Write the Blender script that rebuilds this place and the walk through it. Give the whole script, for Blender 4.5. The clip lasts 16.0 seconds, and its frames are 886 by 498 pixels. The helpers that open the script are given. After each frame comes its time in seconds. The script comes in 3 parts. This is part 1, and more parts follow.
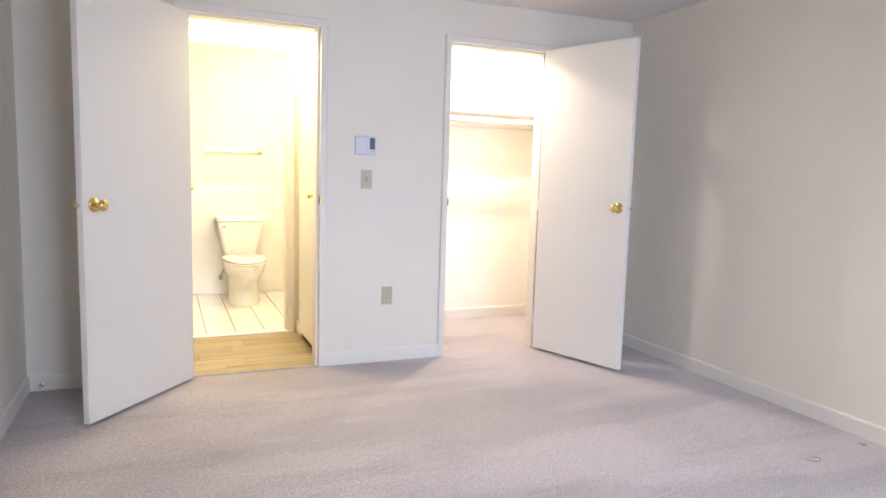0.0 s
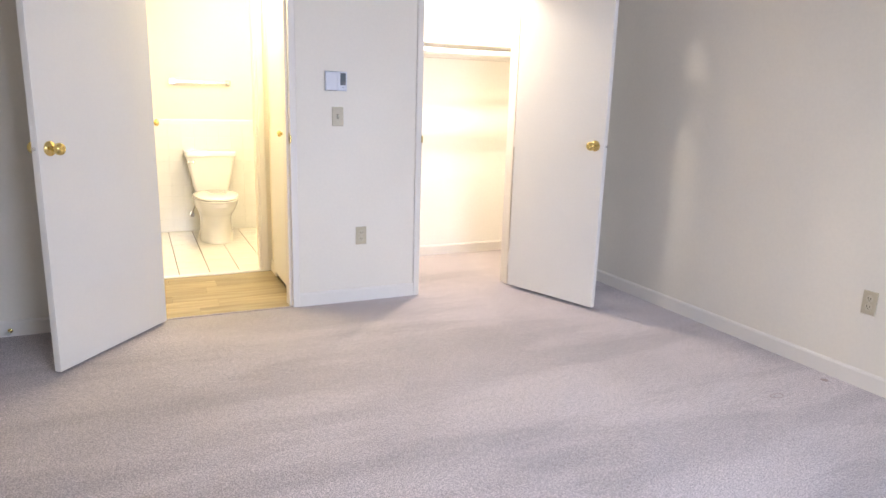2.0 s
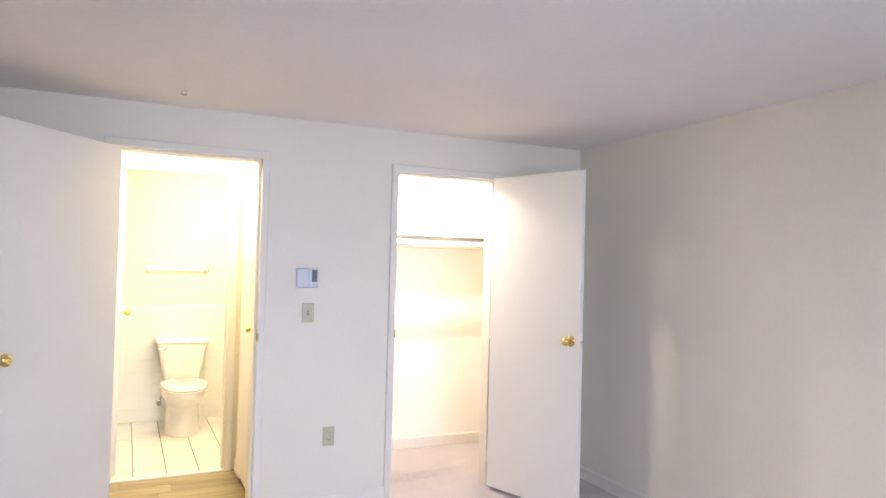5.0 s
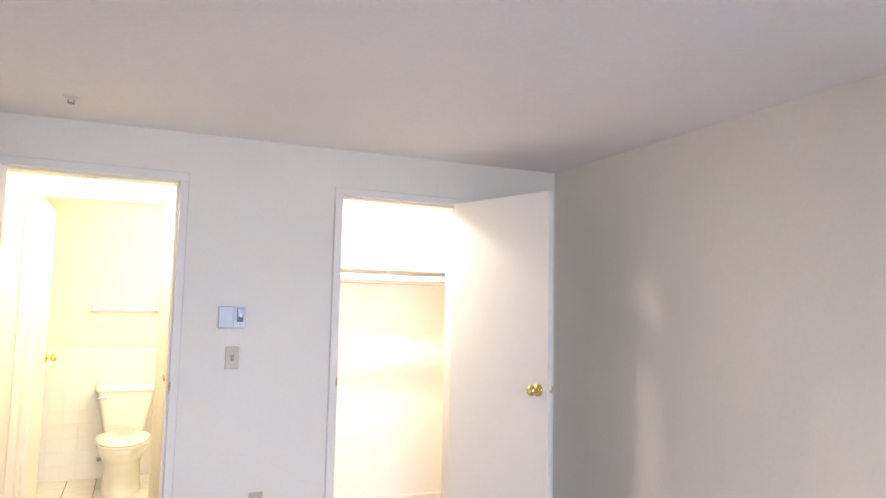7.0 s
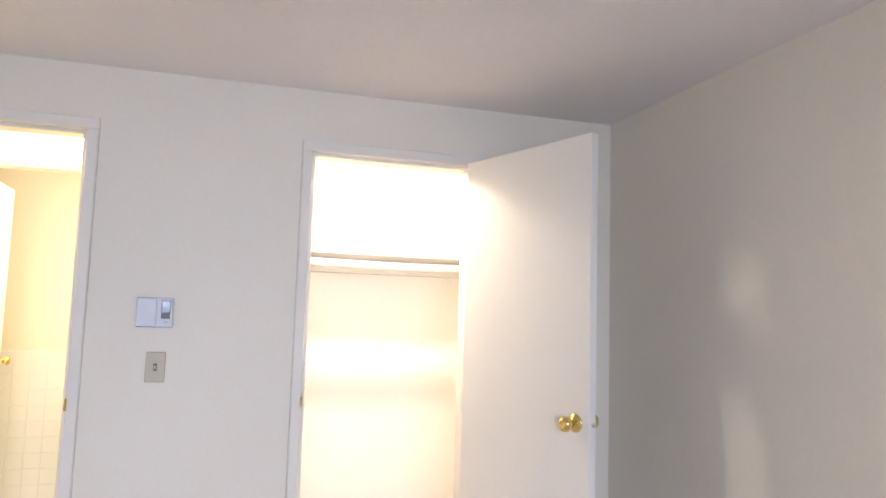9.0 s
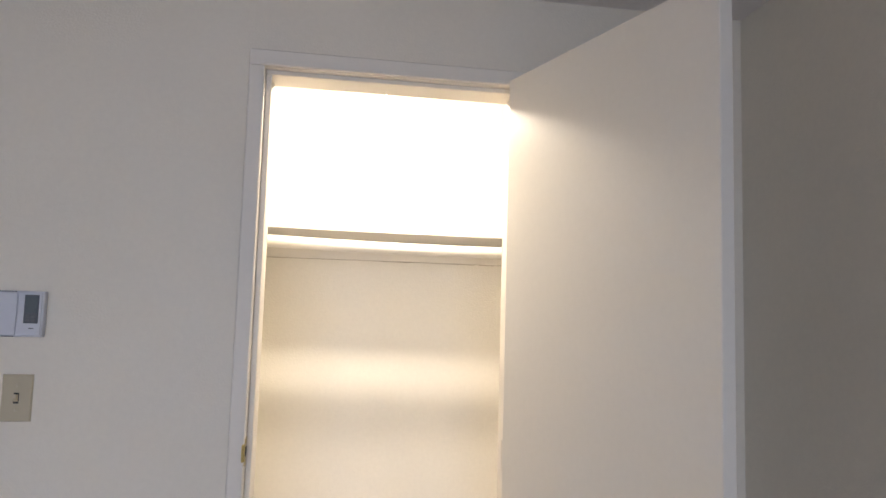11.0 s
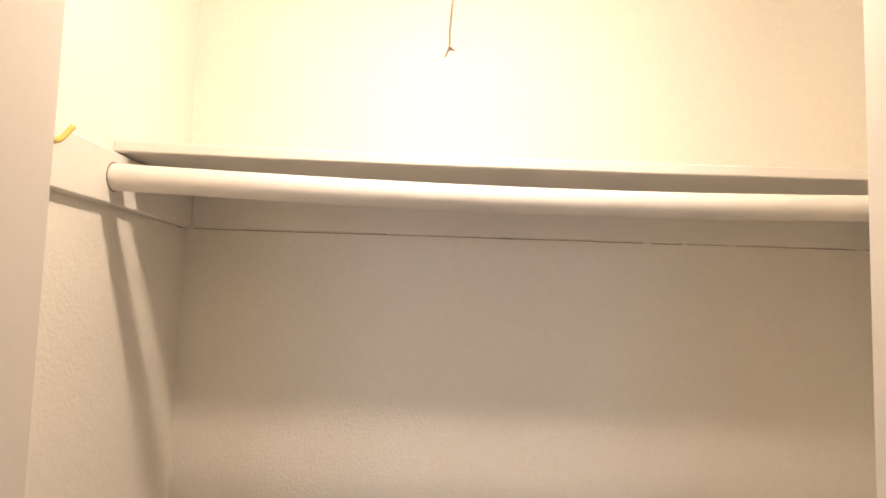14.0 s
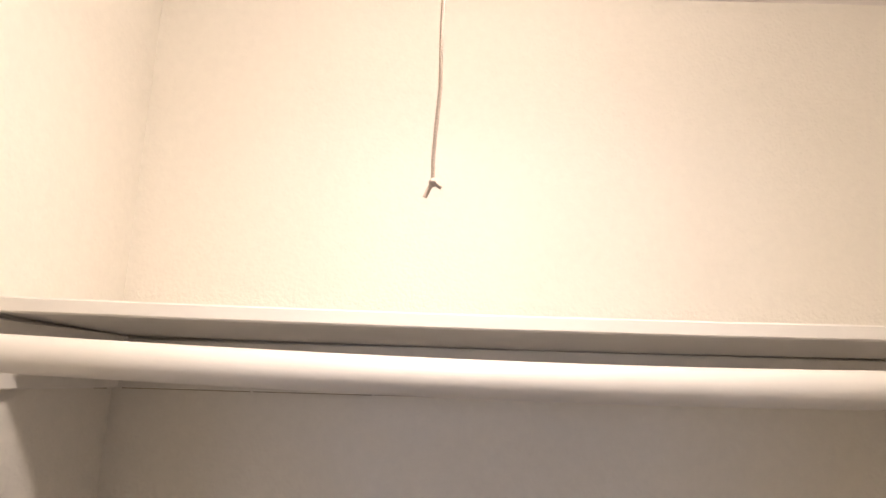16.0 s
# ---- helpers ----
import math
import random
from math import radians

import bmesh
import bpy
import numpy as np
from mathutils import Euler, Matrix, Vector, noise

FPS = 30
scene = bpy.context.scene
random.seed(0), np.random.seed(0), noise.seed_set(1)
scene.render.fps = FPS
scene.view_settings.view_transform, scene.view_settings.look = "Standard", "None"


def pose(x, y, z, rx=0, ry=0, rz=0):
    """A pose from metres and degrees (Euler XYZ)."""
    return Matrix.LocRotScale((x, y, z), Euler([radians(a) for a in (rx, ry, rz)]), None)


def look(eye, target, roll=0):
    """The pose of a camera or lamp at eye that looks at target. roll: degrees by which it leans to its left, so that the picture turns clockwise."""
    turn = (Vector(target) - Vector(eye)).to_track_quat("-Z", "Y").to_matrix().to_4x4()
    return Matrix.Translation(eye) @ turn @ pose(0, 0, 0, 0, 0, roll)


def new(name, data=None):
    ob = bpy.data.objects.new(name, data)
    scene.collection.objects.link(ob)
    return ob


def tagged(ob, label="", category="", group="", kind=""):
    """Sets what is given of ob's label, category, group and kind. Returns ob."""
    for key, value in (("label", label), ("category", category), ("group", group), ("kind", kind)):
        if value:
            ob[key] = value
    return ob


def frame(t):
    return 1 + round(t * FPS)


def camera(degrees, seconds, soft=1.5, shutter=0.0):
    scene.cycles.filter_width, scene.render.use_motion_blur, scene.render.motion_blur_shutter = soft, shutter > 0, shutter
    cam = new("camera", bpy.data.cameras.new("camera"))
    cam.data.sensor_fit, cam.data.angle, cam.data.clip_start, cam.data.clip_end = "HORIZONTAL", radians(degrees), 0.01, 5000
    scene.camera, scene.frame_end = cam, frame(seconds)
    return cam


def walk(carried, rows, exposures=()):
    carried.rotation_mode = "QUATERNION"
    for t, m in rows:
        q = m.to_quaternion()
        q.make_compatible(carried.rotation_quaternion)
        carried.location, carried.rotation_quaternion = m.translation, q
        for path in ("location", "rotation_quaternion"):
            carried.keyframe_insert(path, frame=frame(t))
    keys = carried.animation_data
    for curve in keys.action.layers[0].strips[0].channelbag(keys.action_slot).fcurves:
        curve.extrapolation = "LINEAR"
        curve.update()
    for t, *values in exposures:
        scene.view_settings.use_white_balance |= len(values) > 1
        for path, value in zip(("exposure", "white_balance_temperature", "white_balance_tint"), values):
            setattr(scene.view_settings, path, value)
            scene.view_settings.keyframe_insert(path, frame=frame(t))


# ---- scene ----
cam = camera(67.7, 16.0)
PATH = [
    (0, (-1.704, -3.97, 1.21), (-0.927, -2.141, 0.984), 1.7),
    (0.5, (-1.69, -3.969, 1.194), (-0.912, -2.156, 0.864), 1.7),
    (1, (-1.666, -3.961, 1.194), (-0.878, -2.171, 0.778), 1.6),
    (1.5, (-1.661, -3.94, 1.237), (-0.85, -2.167, 0.792), 1.7),
    (2, (-1.66, -3.929, 1.278), (-0.834, -2.162, 0.838), 1.7),
    (2.5, (-1.659, -3.933, 1.327), (-0.83, -2.166, 0.891), 1.6),
    (3, (-1.647, -3.917, 1.369), (-0.808, -2.146, 0.967), 1.6),
    (3.5, (-1.63, -3.9, 1.405), (-0.78, -2.119, 1.082), 1.6),
    (4, (-1.592, -3.902, 1.444), (-0.738, -2.105, 1.238), 1.6),
    (4.5, (-1.565, -3.887, 1.465), (-0.702, -2.084, 1.393), 1.5),
    (5, (-1.524, -3.862, 1.46), (-0.66, -2.059, 1.511), 1.5),
    (7.5, (-0.808, -3.353, 1.43), (-0.009, -1.528, 1.613), 1.5),
    (8, (-0.636, -3.138, 1.408), (0.1, -1.288, 1.593), 1.6),
    (8.5, (-0.5, -2.952, 1.413), (0.179, -1.079, 1.588), 1.8),
    (9, (-0.286, -2.728, 1.41), (0.315, -0.829, 1.593), 1.7),
    (11.5, (0.233, -1.542, 1.415), (0.507, 0.432, 1.586), 1.7),
    (12, (0.237, -1.289, 1.412), (0.474, 0.689, 1.583), 1.7),
    (12.5, (0.255, -1.051, 1.425), (0.451, 0.932, 1.602), 1.7),
    (13, (0.291, -0.808, 1.422), (0.447, 1.179, 1.595), 1.9),
    (13.5, (0.331, -0.601, 1.444), (0.434, 1.389, 1.618), 1.7),
    (14, (0.324, -0.423, 1.445), (0.377, 1.568, 1.621), 1.7),
    (14.5, (0.303, -0.229, 1.469), (0.296, 1.763, 1.65), 1.8),
    (15, (0.297, -0.146, 1.5), (0.264, 1.842, 1.716), 1.7),
    (15.5, (0.329, -0.108, 1.572), (0.273, 1.871, 1.857), 1.9),
    (16, (0.359, -0.114, 1.61), (0.347, 1.84, 2.033), 1.7),
]
walk(cam, [(t, look(eye, target, roll)) for t, eye, target, roll in PATH],
     exposures=[(0, -0.03, 6550, 12), (5.0, -0.03, 6550, 12), (9.0, -0.17, 6700, 12), (11.3, -1.1, 6850, 10), (12.5, -1.52, 7050, 12), (13.2, -1.68, 7200, 14), (14.0, -1.85, 7400, 19), (15.0, -1.78, 7100, 22), (16.0, -2.27, 6450, 19)])

# ---- light ----
world = bpy.data.worlds.new("World")
scene.world = world
world.use_nodes = True
wn = world.node_tree
sky = wn.nodes.new("ShaderNodeTexSky")
sky.sky_type = "NISHITA"
sky.sun_disc = False
sky.sun_elevation = radians(38)
sky.sun_rotation = radians(20)
wn.links.new(sky.outputs["Color"], wn.nodes["Background"].inputs["Color"])
wn.nodes["Background"].inputs["Strength"].default_value = 0.1


def lamp(name, kind, m, energy, color, **more):
    data = bpy.data.lights.new(name, kind)
    data.energy, data.color = energy, color
    for key in more:
        if key == "size":
            data.shape, data.size, data.size_y = "RECTANGLE", more[key][0], more[key][1]
        if key == "radius":
            data.shadow_soft_size = more[key]
    ob = new(name, data)
    ob.matrix_world = m
    return ob


SOUTH = -5.0
# daylight that enters by the bedroom window, behind the walker
day = lamp("window_daylight", "AREA", look((-0.35, SOUTH - 0.02, 1.5), (-0.35, -0.6, 0.0)), 52, (0.63, 0.75, 1.0), size=(1.75, 1.25))
day.data.spread = radians(104)
LX, LY = 0.388, 0.360   # the closet bulb
# bulb under the closet ceiling: much of its light goes down
down = lamp("closet_bulb_light", "AREA", pose(LX, LY, 2.130), 15, (1.0, 0.89, 0.76), size=(0.06, 0.06))
down.data.shape = "DISK"
lamp("closet_bulb_glow", "POINT", pose(LX, LY, 2.160), 40, (1.0, 0.89, 0.76), radius=0.030)
# lamp in the part of the bathroom beyond the doorway
lamp("bathroom_light", "POINT", pose(-0.68, 1.52, 2.02), 50, (1.0, 0.87, 0.60), radius=0.22)
# ceiling lamp in the dressing hall
lamp("hall_light", "POINT", pose(-1.27, 0.38, 2.19), 58, (1.0, 0.88, 0.53), radius=0.12)

# ---- materials ----


def mat(name, color, rough=0.5, metal=0.0, grain=60.0, vary=0.04, bump=0.0, bump_scale=180.0, stain=0.03, coat=0.0, stretch=(1, 1, 1)):
    """Painted or plain surface: two scales of tone, fine relief."""
    m = bpy.data.materials.new(name)
    m.use_nodes = True
    t = m.node_tree
    b = t.nodes["Principled BSDF"]
    b.inputs["Roughness"].default_value = rough
    b.inputs["Metallic"].default_value = metal
    b.inputs["Coat Weight"].default_value = coat
    co = t.nodes.new("ShaderNodeTexCoord")
    mp = t.nodes.new("ShaderNodeMapping")
    mp.inputs["Scale"].default_value = stretch
    t.links.new(co.outputs["Object"], mp.inputs["Vector"])
    big = t.nodes.new("ShaderNodeTexNoise")
    big.inputs["Scale"].default_value = 1.7
    big.inputs["Detail"].default_value = 4
    fine = t.nodes.new("ShaderNodeTexNoise")
    fine.inputs["Scale"].default_value = grain
    fine.inputs["Detail"].default_value = 3
    for n in (big, fine):
        t.links.new(mp.outputs["Vector"], n.inputs["Vector"])
    last = None
    for n, amount in ((big, stain), (fine, vary)):
        ramp = t.nodes.new("ShaderNodeMapRange")
        ramp.inputs["From Min"].default_value, ramp.inputs["From Max"].default_value = 0.3, 0.7
        ramp.inputs["To Min"].default_value, ramp.inputs["To Max"].default_value = 1 - amount, 1 + amount
        t.links.new(n.outputs["Fac"], ramp.inputs["Value"])
        mul = t.nodes.new("ShaderNodeVectorMath")
        mul.operation = "SCALE"
        if last is None:
            mul.inputs[0].default_value = color
        else:
            t.links.new(last, mul.inputs[0])
        t.links.new(ramp.outputs["Result"], mul.inputs["Scale"])
        last = mul.outputs["Vector"]
    t.links.new(last, b.inputs["Base Color"])
    if bump:
        rel = t.nodes.new("ShaderNodeTexNoise")
        rel.inputs["Scale"].default_value = bump_scale
        rel.inputs["Detail"].default_value = 4
        t.links.new(mp.outputs["Vector"], rel.inputs["Vector"])
        bn = t.nodes.new("ShaderNodeBump")
        bn.inputs["Strength"].default_value = bump
        bn.inputs["Distance"].default_value = 0.004
        t.links.new(rel.outputs["Fac"], bn.inputs["Height"])
        t.links.new(bn.outputs["Normal"], b.inputs["Normal"])
    return m


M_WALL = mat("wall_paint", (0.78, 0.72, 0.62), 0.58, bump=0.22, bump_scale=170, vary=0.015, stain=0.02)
# wall paint made paler, to put more bounced lamplight into the closet
M_CLOSET = mat("closet_wall_paint_lit", (0.90, 0.86, 0.775), 0.50, bump=0.42, bump_scale=140, vary=0.015, stain=0.02)
M_CEIL = mat("ceiling_paint", (0.83, 0.79, 0.765), 0.85, bump=0.25, bump_scale=120, vary=0.02, stain=0.02)
M_TRIM = mat("trim_paint", (0.775, 0.725, 0.655), 0.55, bump=0.05, bump_scale=60, vary=0.01, stain=0.02)
M_DOOR = mat("door_paint", (0.78, 0.745, 0.69), 0.36, bump=0.06, bump_scale=45, vary=0.01, stain=0.02)
# base colour raised as well, for brighter bounce round the shelf
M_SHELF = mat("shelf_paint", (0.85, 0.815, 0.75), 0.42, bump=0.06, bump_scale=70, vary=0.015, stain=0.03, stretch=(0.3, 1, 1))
M_BRASS = mat("polished_brass", (0.76, 0.60, 0.24), 0.16, 1.0, vary=0.03, stain=0.05)
M_CHROME = mat("chrome", (0.80, 0.80, 0.80), 0.10, 1.0, vary=0.01, stain=0.02)
# chrome with a darker base colour, standing in for the bar's grey reflections
M_CHROME_DARK = mat("chrome_darkened", (0.56, 0.56, 0.56), 0.2, 1.0, vary=0.02, stain=0.03)
M_STEEL = mat("latch_steel", (0.36, 0.34, 0.32), 0.38, 1.0, vary=0.03)
M_PORC = mat("glazed_porcelain", (0.82, 0.80, 0.76), 0.12, vary=0.005, stain=0.01, coat=0.4)
M_TILE = mat("glazed_wall_tile", (0.80, 0.79, 0.76), 0.12, vary=0.01, stain=0.02, coat=0.3)
M_GROUT = mat("pale_grout", (0.77, 0.755, 0.72), 0.9, vary=0.05, bump=0.2, bump_scale=300)
M_FGROUT = mat("dark_floor_grout", (0.16, 0.14, 0.12), 0.9, vary=0.08, bump=0.2, bump_scale=300)
M_FTILE = mat("glazed_floor_tile", (0.74, 0.72, 0.67), 0.22, vary=0.02, stain=0.03)
M_IVORY = mat("ivory_plastic", (0.50, 0.435, 0.31), 0.4, vary=0.01)
M_IVORY2 = mat("ivory_plastic_face", (0.54, 0.475, 0.35), 0.35, vary=0.01)
M_DARK = mat("dark_slot", (0.03, 0.028, 0.025), 0.6, vary=0.02)
M_PLASTIC = mat("white_plastic", (0.62, 0.63, 0.68), 0.42, vary=0.01, bump=0.04, bump_scale=400)
M_BEZEL = mat("grey_bezel", (0.10, 0.11, 0.125), 0.4, vary=0.02)
M_LCD = mat("lcd_glass", (0.13, 0.155, 0.165), 0.08, vary=0.03, grain=250)
M_BUTTON = mat("grey_button", (0.13, 0.13, 0.14), 0.5, vary=0.02)
M_CORD = mat("cotton_cord", (0.74, 0.62, 0.51), 0.9, vary=0.15, grain=900, bump=0.5, bump_scale=900)
M_YELLOW = mat("yellow_paint_drip", (0.62, 0.50, 0.12), 0.45, vary=0.06)
M_RUBBER = mat("pale_rubber", (0.62, 0.60, 0.54), 0.7, vary=0.03)
M_STAIN = mat("carpet_burn", (0.37, 0.30, 0.28), 1.0, vary=0.2, grain=400)
M_THRESH = mat("marble_threshold", (0.80, 0.78, 0.74), 0.25, vary=0.03, grain=25, stain=0.05)
M_CRACK = mat("dark_crack_and_gap_shade", (0.40, 0.32, 0.23), 0.9, vary=0.3, grain=40)
M_CAULK = mat("cracked_caulk", (0.60, 0.54, 0.45), 0.8, vary=0.2, grain=25)
M_ALU = mat("window_metal", (0.60, 0.60, 0.60), 0.4, 0.6, vary=0.02)


def emitter(name, color, strength):
    m = bpy.data.materials.new(name)
    m.use_nodes = True
    b = m.node_tree.nodes["Principled BSDF"]
    b.inputs["Base Color"].default_value = (0.9, 0.88, 0.85, 1)
    b.inputs["Emission Color"].default_value = (*color, 1)
    b.inputs["Emission Strength"].default_value = strength
    return m


M_BULB = emitter("lit_bulb_glass", (1.0, 0.84, 0.62), 40)


def glass():
    m = bpy.data.materials.new("window_glass")
    m.use_nodes = True
    b = m.node_tree.nodes["Principled BSDF"]
    b.inputs["Transmission Weight"].default_value = 1.0
    b.inputs["Roughness"].default_value = 0.0
    b.inputs["IOR"].default_value = 1.45
    return m


M_GLASS = glass()


def carpet():
    """Cut-pile nylon carpet: tuft grain, brushed vacuum tracks, faint soiling."""
    m = bpy.data.materials.new("cut_pile_carpet")
    m.use_nodes = True
    t = m.node_tree
    b = t.nodes["Principled BSDF"]
    b.inputs["Roughness"].default_value = 0.95
    b.inputs["Sheen Weight"].default_value = 0.25
    b.inputs["Sheen Roughness"].default_value = 0.6
    co = t.nodes.new("ShaderNodeTexCoord")

    def noise_of(scale, detail, stretch=(1, 1, 1), rot=0.0, rough=0.55, shift=(0, 0, 0)):
        mp = t.nodes.new("ShaderNodeMapping")
        mp.inputs["Scale"].default_value = stretch
        mp.inputs["Rotation"].default_value = (0, 0, radians(rot))
        mp.inputs["Location"].default_value = shift
        t.links.new(co.outputs["Object"], mp.inputs["Vector"])
        n = t.nodes.new("ShaderNodeTexNoise")
        n.inputs["Scale"].default_value = scale
        n.inputs["Detail"].default_value = detail
        n.inputs["Roughness"].default_value = rough
        t.links.new(mp.outputs["Vector"], n.inputs["Vector"])
        return n.outputs["Fac"]

    def spread(src, lo, hi, a, c):
        r = t.nodes.new("ShaderNodeMapRange")
        r.interpolation_type = "SMOOTHSTEP"
        for key, v in (("From Min", lo), ("From Max", hi), ("To Min", a), ("To Max", c)):
            r.inputs[key].default_value = v
        t.links.new(src, r.inputs["Value"])
        return r.outputs["Result"]

    tuft = noise_of(190, 4, (1.0, 0.8, 1.0), rough=0.8)
    clump = noise_of(64, 4, (1.0, 0.6, 1.0), rough=0.7)
    tracks = noise_of(2.6, 4.5, (0.2, 1.0, 1.0), -7.0, shift=(3.1, 0.62, 0))
    soil = noise_of(1.3, 5, shift=(5.3, 2.2, 0))
    parts_of = [spread(tuft, 0.36, 0.64, 0.48, 1.50), spread(clump, 0.32, 0.68, 0.86, 1.13), spread(tracks, 0.42, 0.55, 0.86, 1.05), spread(soil, 0.34, 0.58, 0.89, 1.03)]
    base = t.nodes.new("ShaderNodeRGB")
    base.outputs[0].default_value = (0.485, 0.424, 0.422, 1)
    last = base.outputs[0]
    for p in parts_of:
        v = t.nodes.new("ShaderNodeVectorMath")
        v.operation = "SCALE"
        t.links.new(last, v.inputs[0])
        t.links.new(p, v.inputs["Scale"])
        last = v.outputs["Vector"]
    t.links.new(last, b.inputs["Base Color"])
    add = t.nodes.new("ShaderNodeMath")
    add.operation = "ADD"
    t.links.new(tuft, add.inputs[0])
    t.links.new(clump, add.inputs[1])
    bn = t.nodes.new("ShaderNodeBump")
    bn.inputs["Strength"].default_value = 0.55
    bn.inputs["Distance"].default_value = 0.006
    t.links.new(add.outputs[0], bn.inputs["Height"])
    t.links.new(bn.outputs["Normal"], b.inputs["Normal"])
    return m


def plank_mat():
    """Vinyl oak plank: grain runs along x, tone differs from plank to plank."""
    m = bpy.data.materials.new("oak_vinyl_plank")
    m.use_nodes = True
    t = m.node_tree
    b = t.nodes["Principled BSDF"]
    b.inputs["Roughness"].default_value = 0.42
    co = t.nodes.new("ShaderNodeTexCoord")
    info = t.nodes.new("ShaderNodeObjectInfo")
    shift = t.nodes.new("ShaderNodeVectorMath")
    shift.operation = "MULTIPLY_ADD"
    t.links.new(info.outputs["Random"], shift.inputs[0])
    shift.inputs[1].default_value = (7.0, 3.0, 5.0)
    t.links.new(co.outputs["Object"], shift.inputs[2])
    mp = t.nodes.new("ShaderNodeMapping")
    mp.inputs["Scale"].default_value = (1.0, 10, 1)
    t.links.new(shift.outputs["Vector"], mp.inputs["Vector"])
    n = t.nodes.new("ShaderNodeTexNoise")
    n.inputs["Scale"].default_value = 2.4
    n.inputs["Detail"].default_value = 6
    n.inputs["Distortion"].default_value = 0.6
    t.links.new(mp.outputs["Vector"], n.inputs["Vector"])
    ramp = t.nodes.new("ShaderNodeValToRGB")
    ramp.color_ramp.elements[0].position, ramp.color_ramp.elements[1].position = 0.32, 0.68
    ramp.color_ramp.elements[0].color = (0.27, 0.205, 0.113, 1)
    ramp.color_ramp.elements[1].color = (0.42, 0.338, 0.20, 1)
    t.links.new(n.outputs["Fac"], ramp.inputs["Fac"])
    r = t.nodes.new("ShaderNodeMapRange")
    r.inputs["To Min"].default_value, r.inputs["To Max"].default_value = 0.8, 1.2
    t.links.new(info.outputs["Random"], r.inputs["Value"])
    v = t.nodes.new("ShaderNodeVectorMath")
    v.operation = "SCALE"
    t.links.new(ramp.outputs["Color"], v.inputs[0])
    t.links.new(r.outputs["Result"], v.inputs["Scale"])
    t.links.new(v.outputs["Vector"], b.inputs["Base Color"])
    bn = t.nodes.new("ShaderNodeBump")
    bn.inputs["Strength"].default_value = 0.12
    bn.inputs["Distance"].default_value = 0.002
    t.links.new(n.outputs["Fac"], bn.inputs["Height"])
    t.links.new(bn.outputs["Normal"], b.inputs["Normal"])
    return m


M_CARPET = carpet()
M_PLANK = plank_mat()

# ---- mesh helpers ----


def finish(bm, name, material, smooth=False):
    bmesh.ops.recalc_face_normals(bm, faces=bm.faces)
    me = bpy.data.meshes.new(name)
    bm.to_mesh(me)
    bm.free()
    me.materials.append(material)
    if smooth:
        me.polygons.foreach_set("use_smooth", [True] * len(me.polygons))
        me.set_sharp_from_angle(angle=radians(38))
    return me


def part(name, bm, material, parent=None, label="", smooth=False, at=None):
    """Links a bmesh as one mesh object, under a thing or a part."""
    ob = new(name, finish(bm, name, material, smooth))
    if at is not None:
        ob.matrix_basis = at
    if parent is not None:
        ob.parent = parent
    if label:
        ob["label"] = label
    return ob


def empty(name, at):
    ob = new(name)
    ob.empty_display_size = 0.05
    ob.matrix_basis = at
    return ob


def add_box(bm, x0, x1, y0, y1, z0, z1, bevel=0.0, segments=1):
    made = bmesh.ops.create_cube(bm, size=1.0, matrix=Matrix.LocRotScale(((x0 + x1) / 2, (y0 + y1) / 2, (z0 + z1) / 2), None, (x1 - x0, y1 - y0, z1 - z0)))
    if bevel:
        edges = list({e for v in made["verts"] for e in v.link_edges})
        bmesh.ops.bevel(bm, geom=edges, offset=bevel, segments=segments, profile=0.5, affect="EDGES")
    return bm


def box(*a, bevel=0.0, segments=1):
    return add_box(bmesh.new(), *a, bevel=bevel, segments=segments)


def lathe(profile, steps=28):
    """Turns (radius, height) pairs round z."""
    bm = bmesh.new()
    rings = []
    for r, z in profile:
        if r < 1e-5:
            rings.append([bm.verts.new((0, 0, z))])
        else:
            rings.append([bm.verts.new((r * math.cos(2 * math.pi * i / steps), r * math.sin(2 * math.pi * i / steps), z)) for i in range(steps)])
    for a, b in zip(rings, rings[1:]):
        for i in range(steps):
            j = (i + 1) % steps
            if len(a) == 1 and len(b) > 1:
                bm.faces.new((a[0], b[i], b[j]))
            elif len(b) == 1 and len(a) > 1:
                bm.faces.new((a[i], a[j], b[0]))
            elif len(a) > 1:
                bm.faces.new((a[i], a[j], b[j], b[i]))
    for ring in (rings[0], rings[-1]):
        if len(ring) > 1:
            bm.faces.new(ring)
    return bm


def tube(points, radius, steps=10):
    """A round bar or cord along points."""
    bm = bmesh.new()
    pts = [Vector(p) for p in points]
    rings = []
    side = None
    for i, p in enumerate(pts):
        d = (pts[min(i + 1, len(pts) - 1)] - pts[max(i - 1, 0)]).normalized()
        if side is None:
            side = d.orthogonal().normalized()
        side = (side - d * side.dot(d)).normalized()
        up = d.cross(side)
        rings.append([bm.verts.new(p + radius * (math.cos(a) * side + math.sin(a) * up)) for a in (2 * math.pi * k / steps for k in range(steps))])
    for a, b in zip(rings, rings[1:]):
        for k in range(steps):
            j = (k + 1) % steps
            bm.faces.new((a[k], a[j], b[j], b[k]))
    bm.faces.new(rings[0])
    bm.faces.new(rings[-1])
    return bm


def loft(sections, close=True):
    """Skins rings of equal count, each a list of points."""
    bm = bmesh.new()
    rings = [[bm.verts.new(p) for p in s] for s in sections]
    n = len(rings[0])
    for a, b in zip(rings, rings[1:]):
        for k in range(n):
            j = (k + 1) % n
            bm.faces.new((a[k], a[j], b[j], b[k]))
    if close:
        bm.faces.new(rings[0])
        bm.faces.new(rings[-1])
    return bm


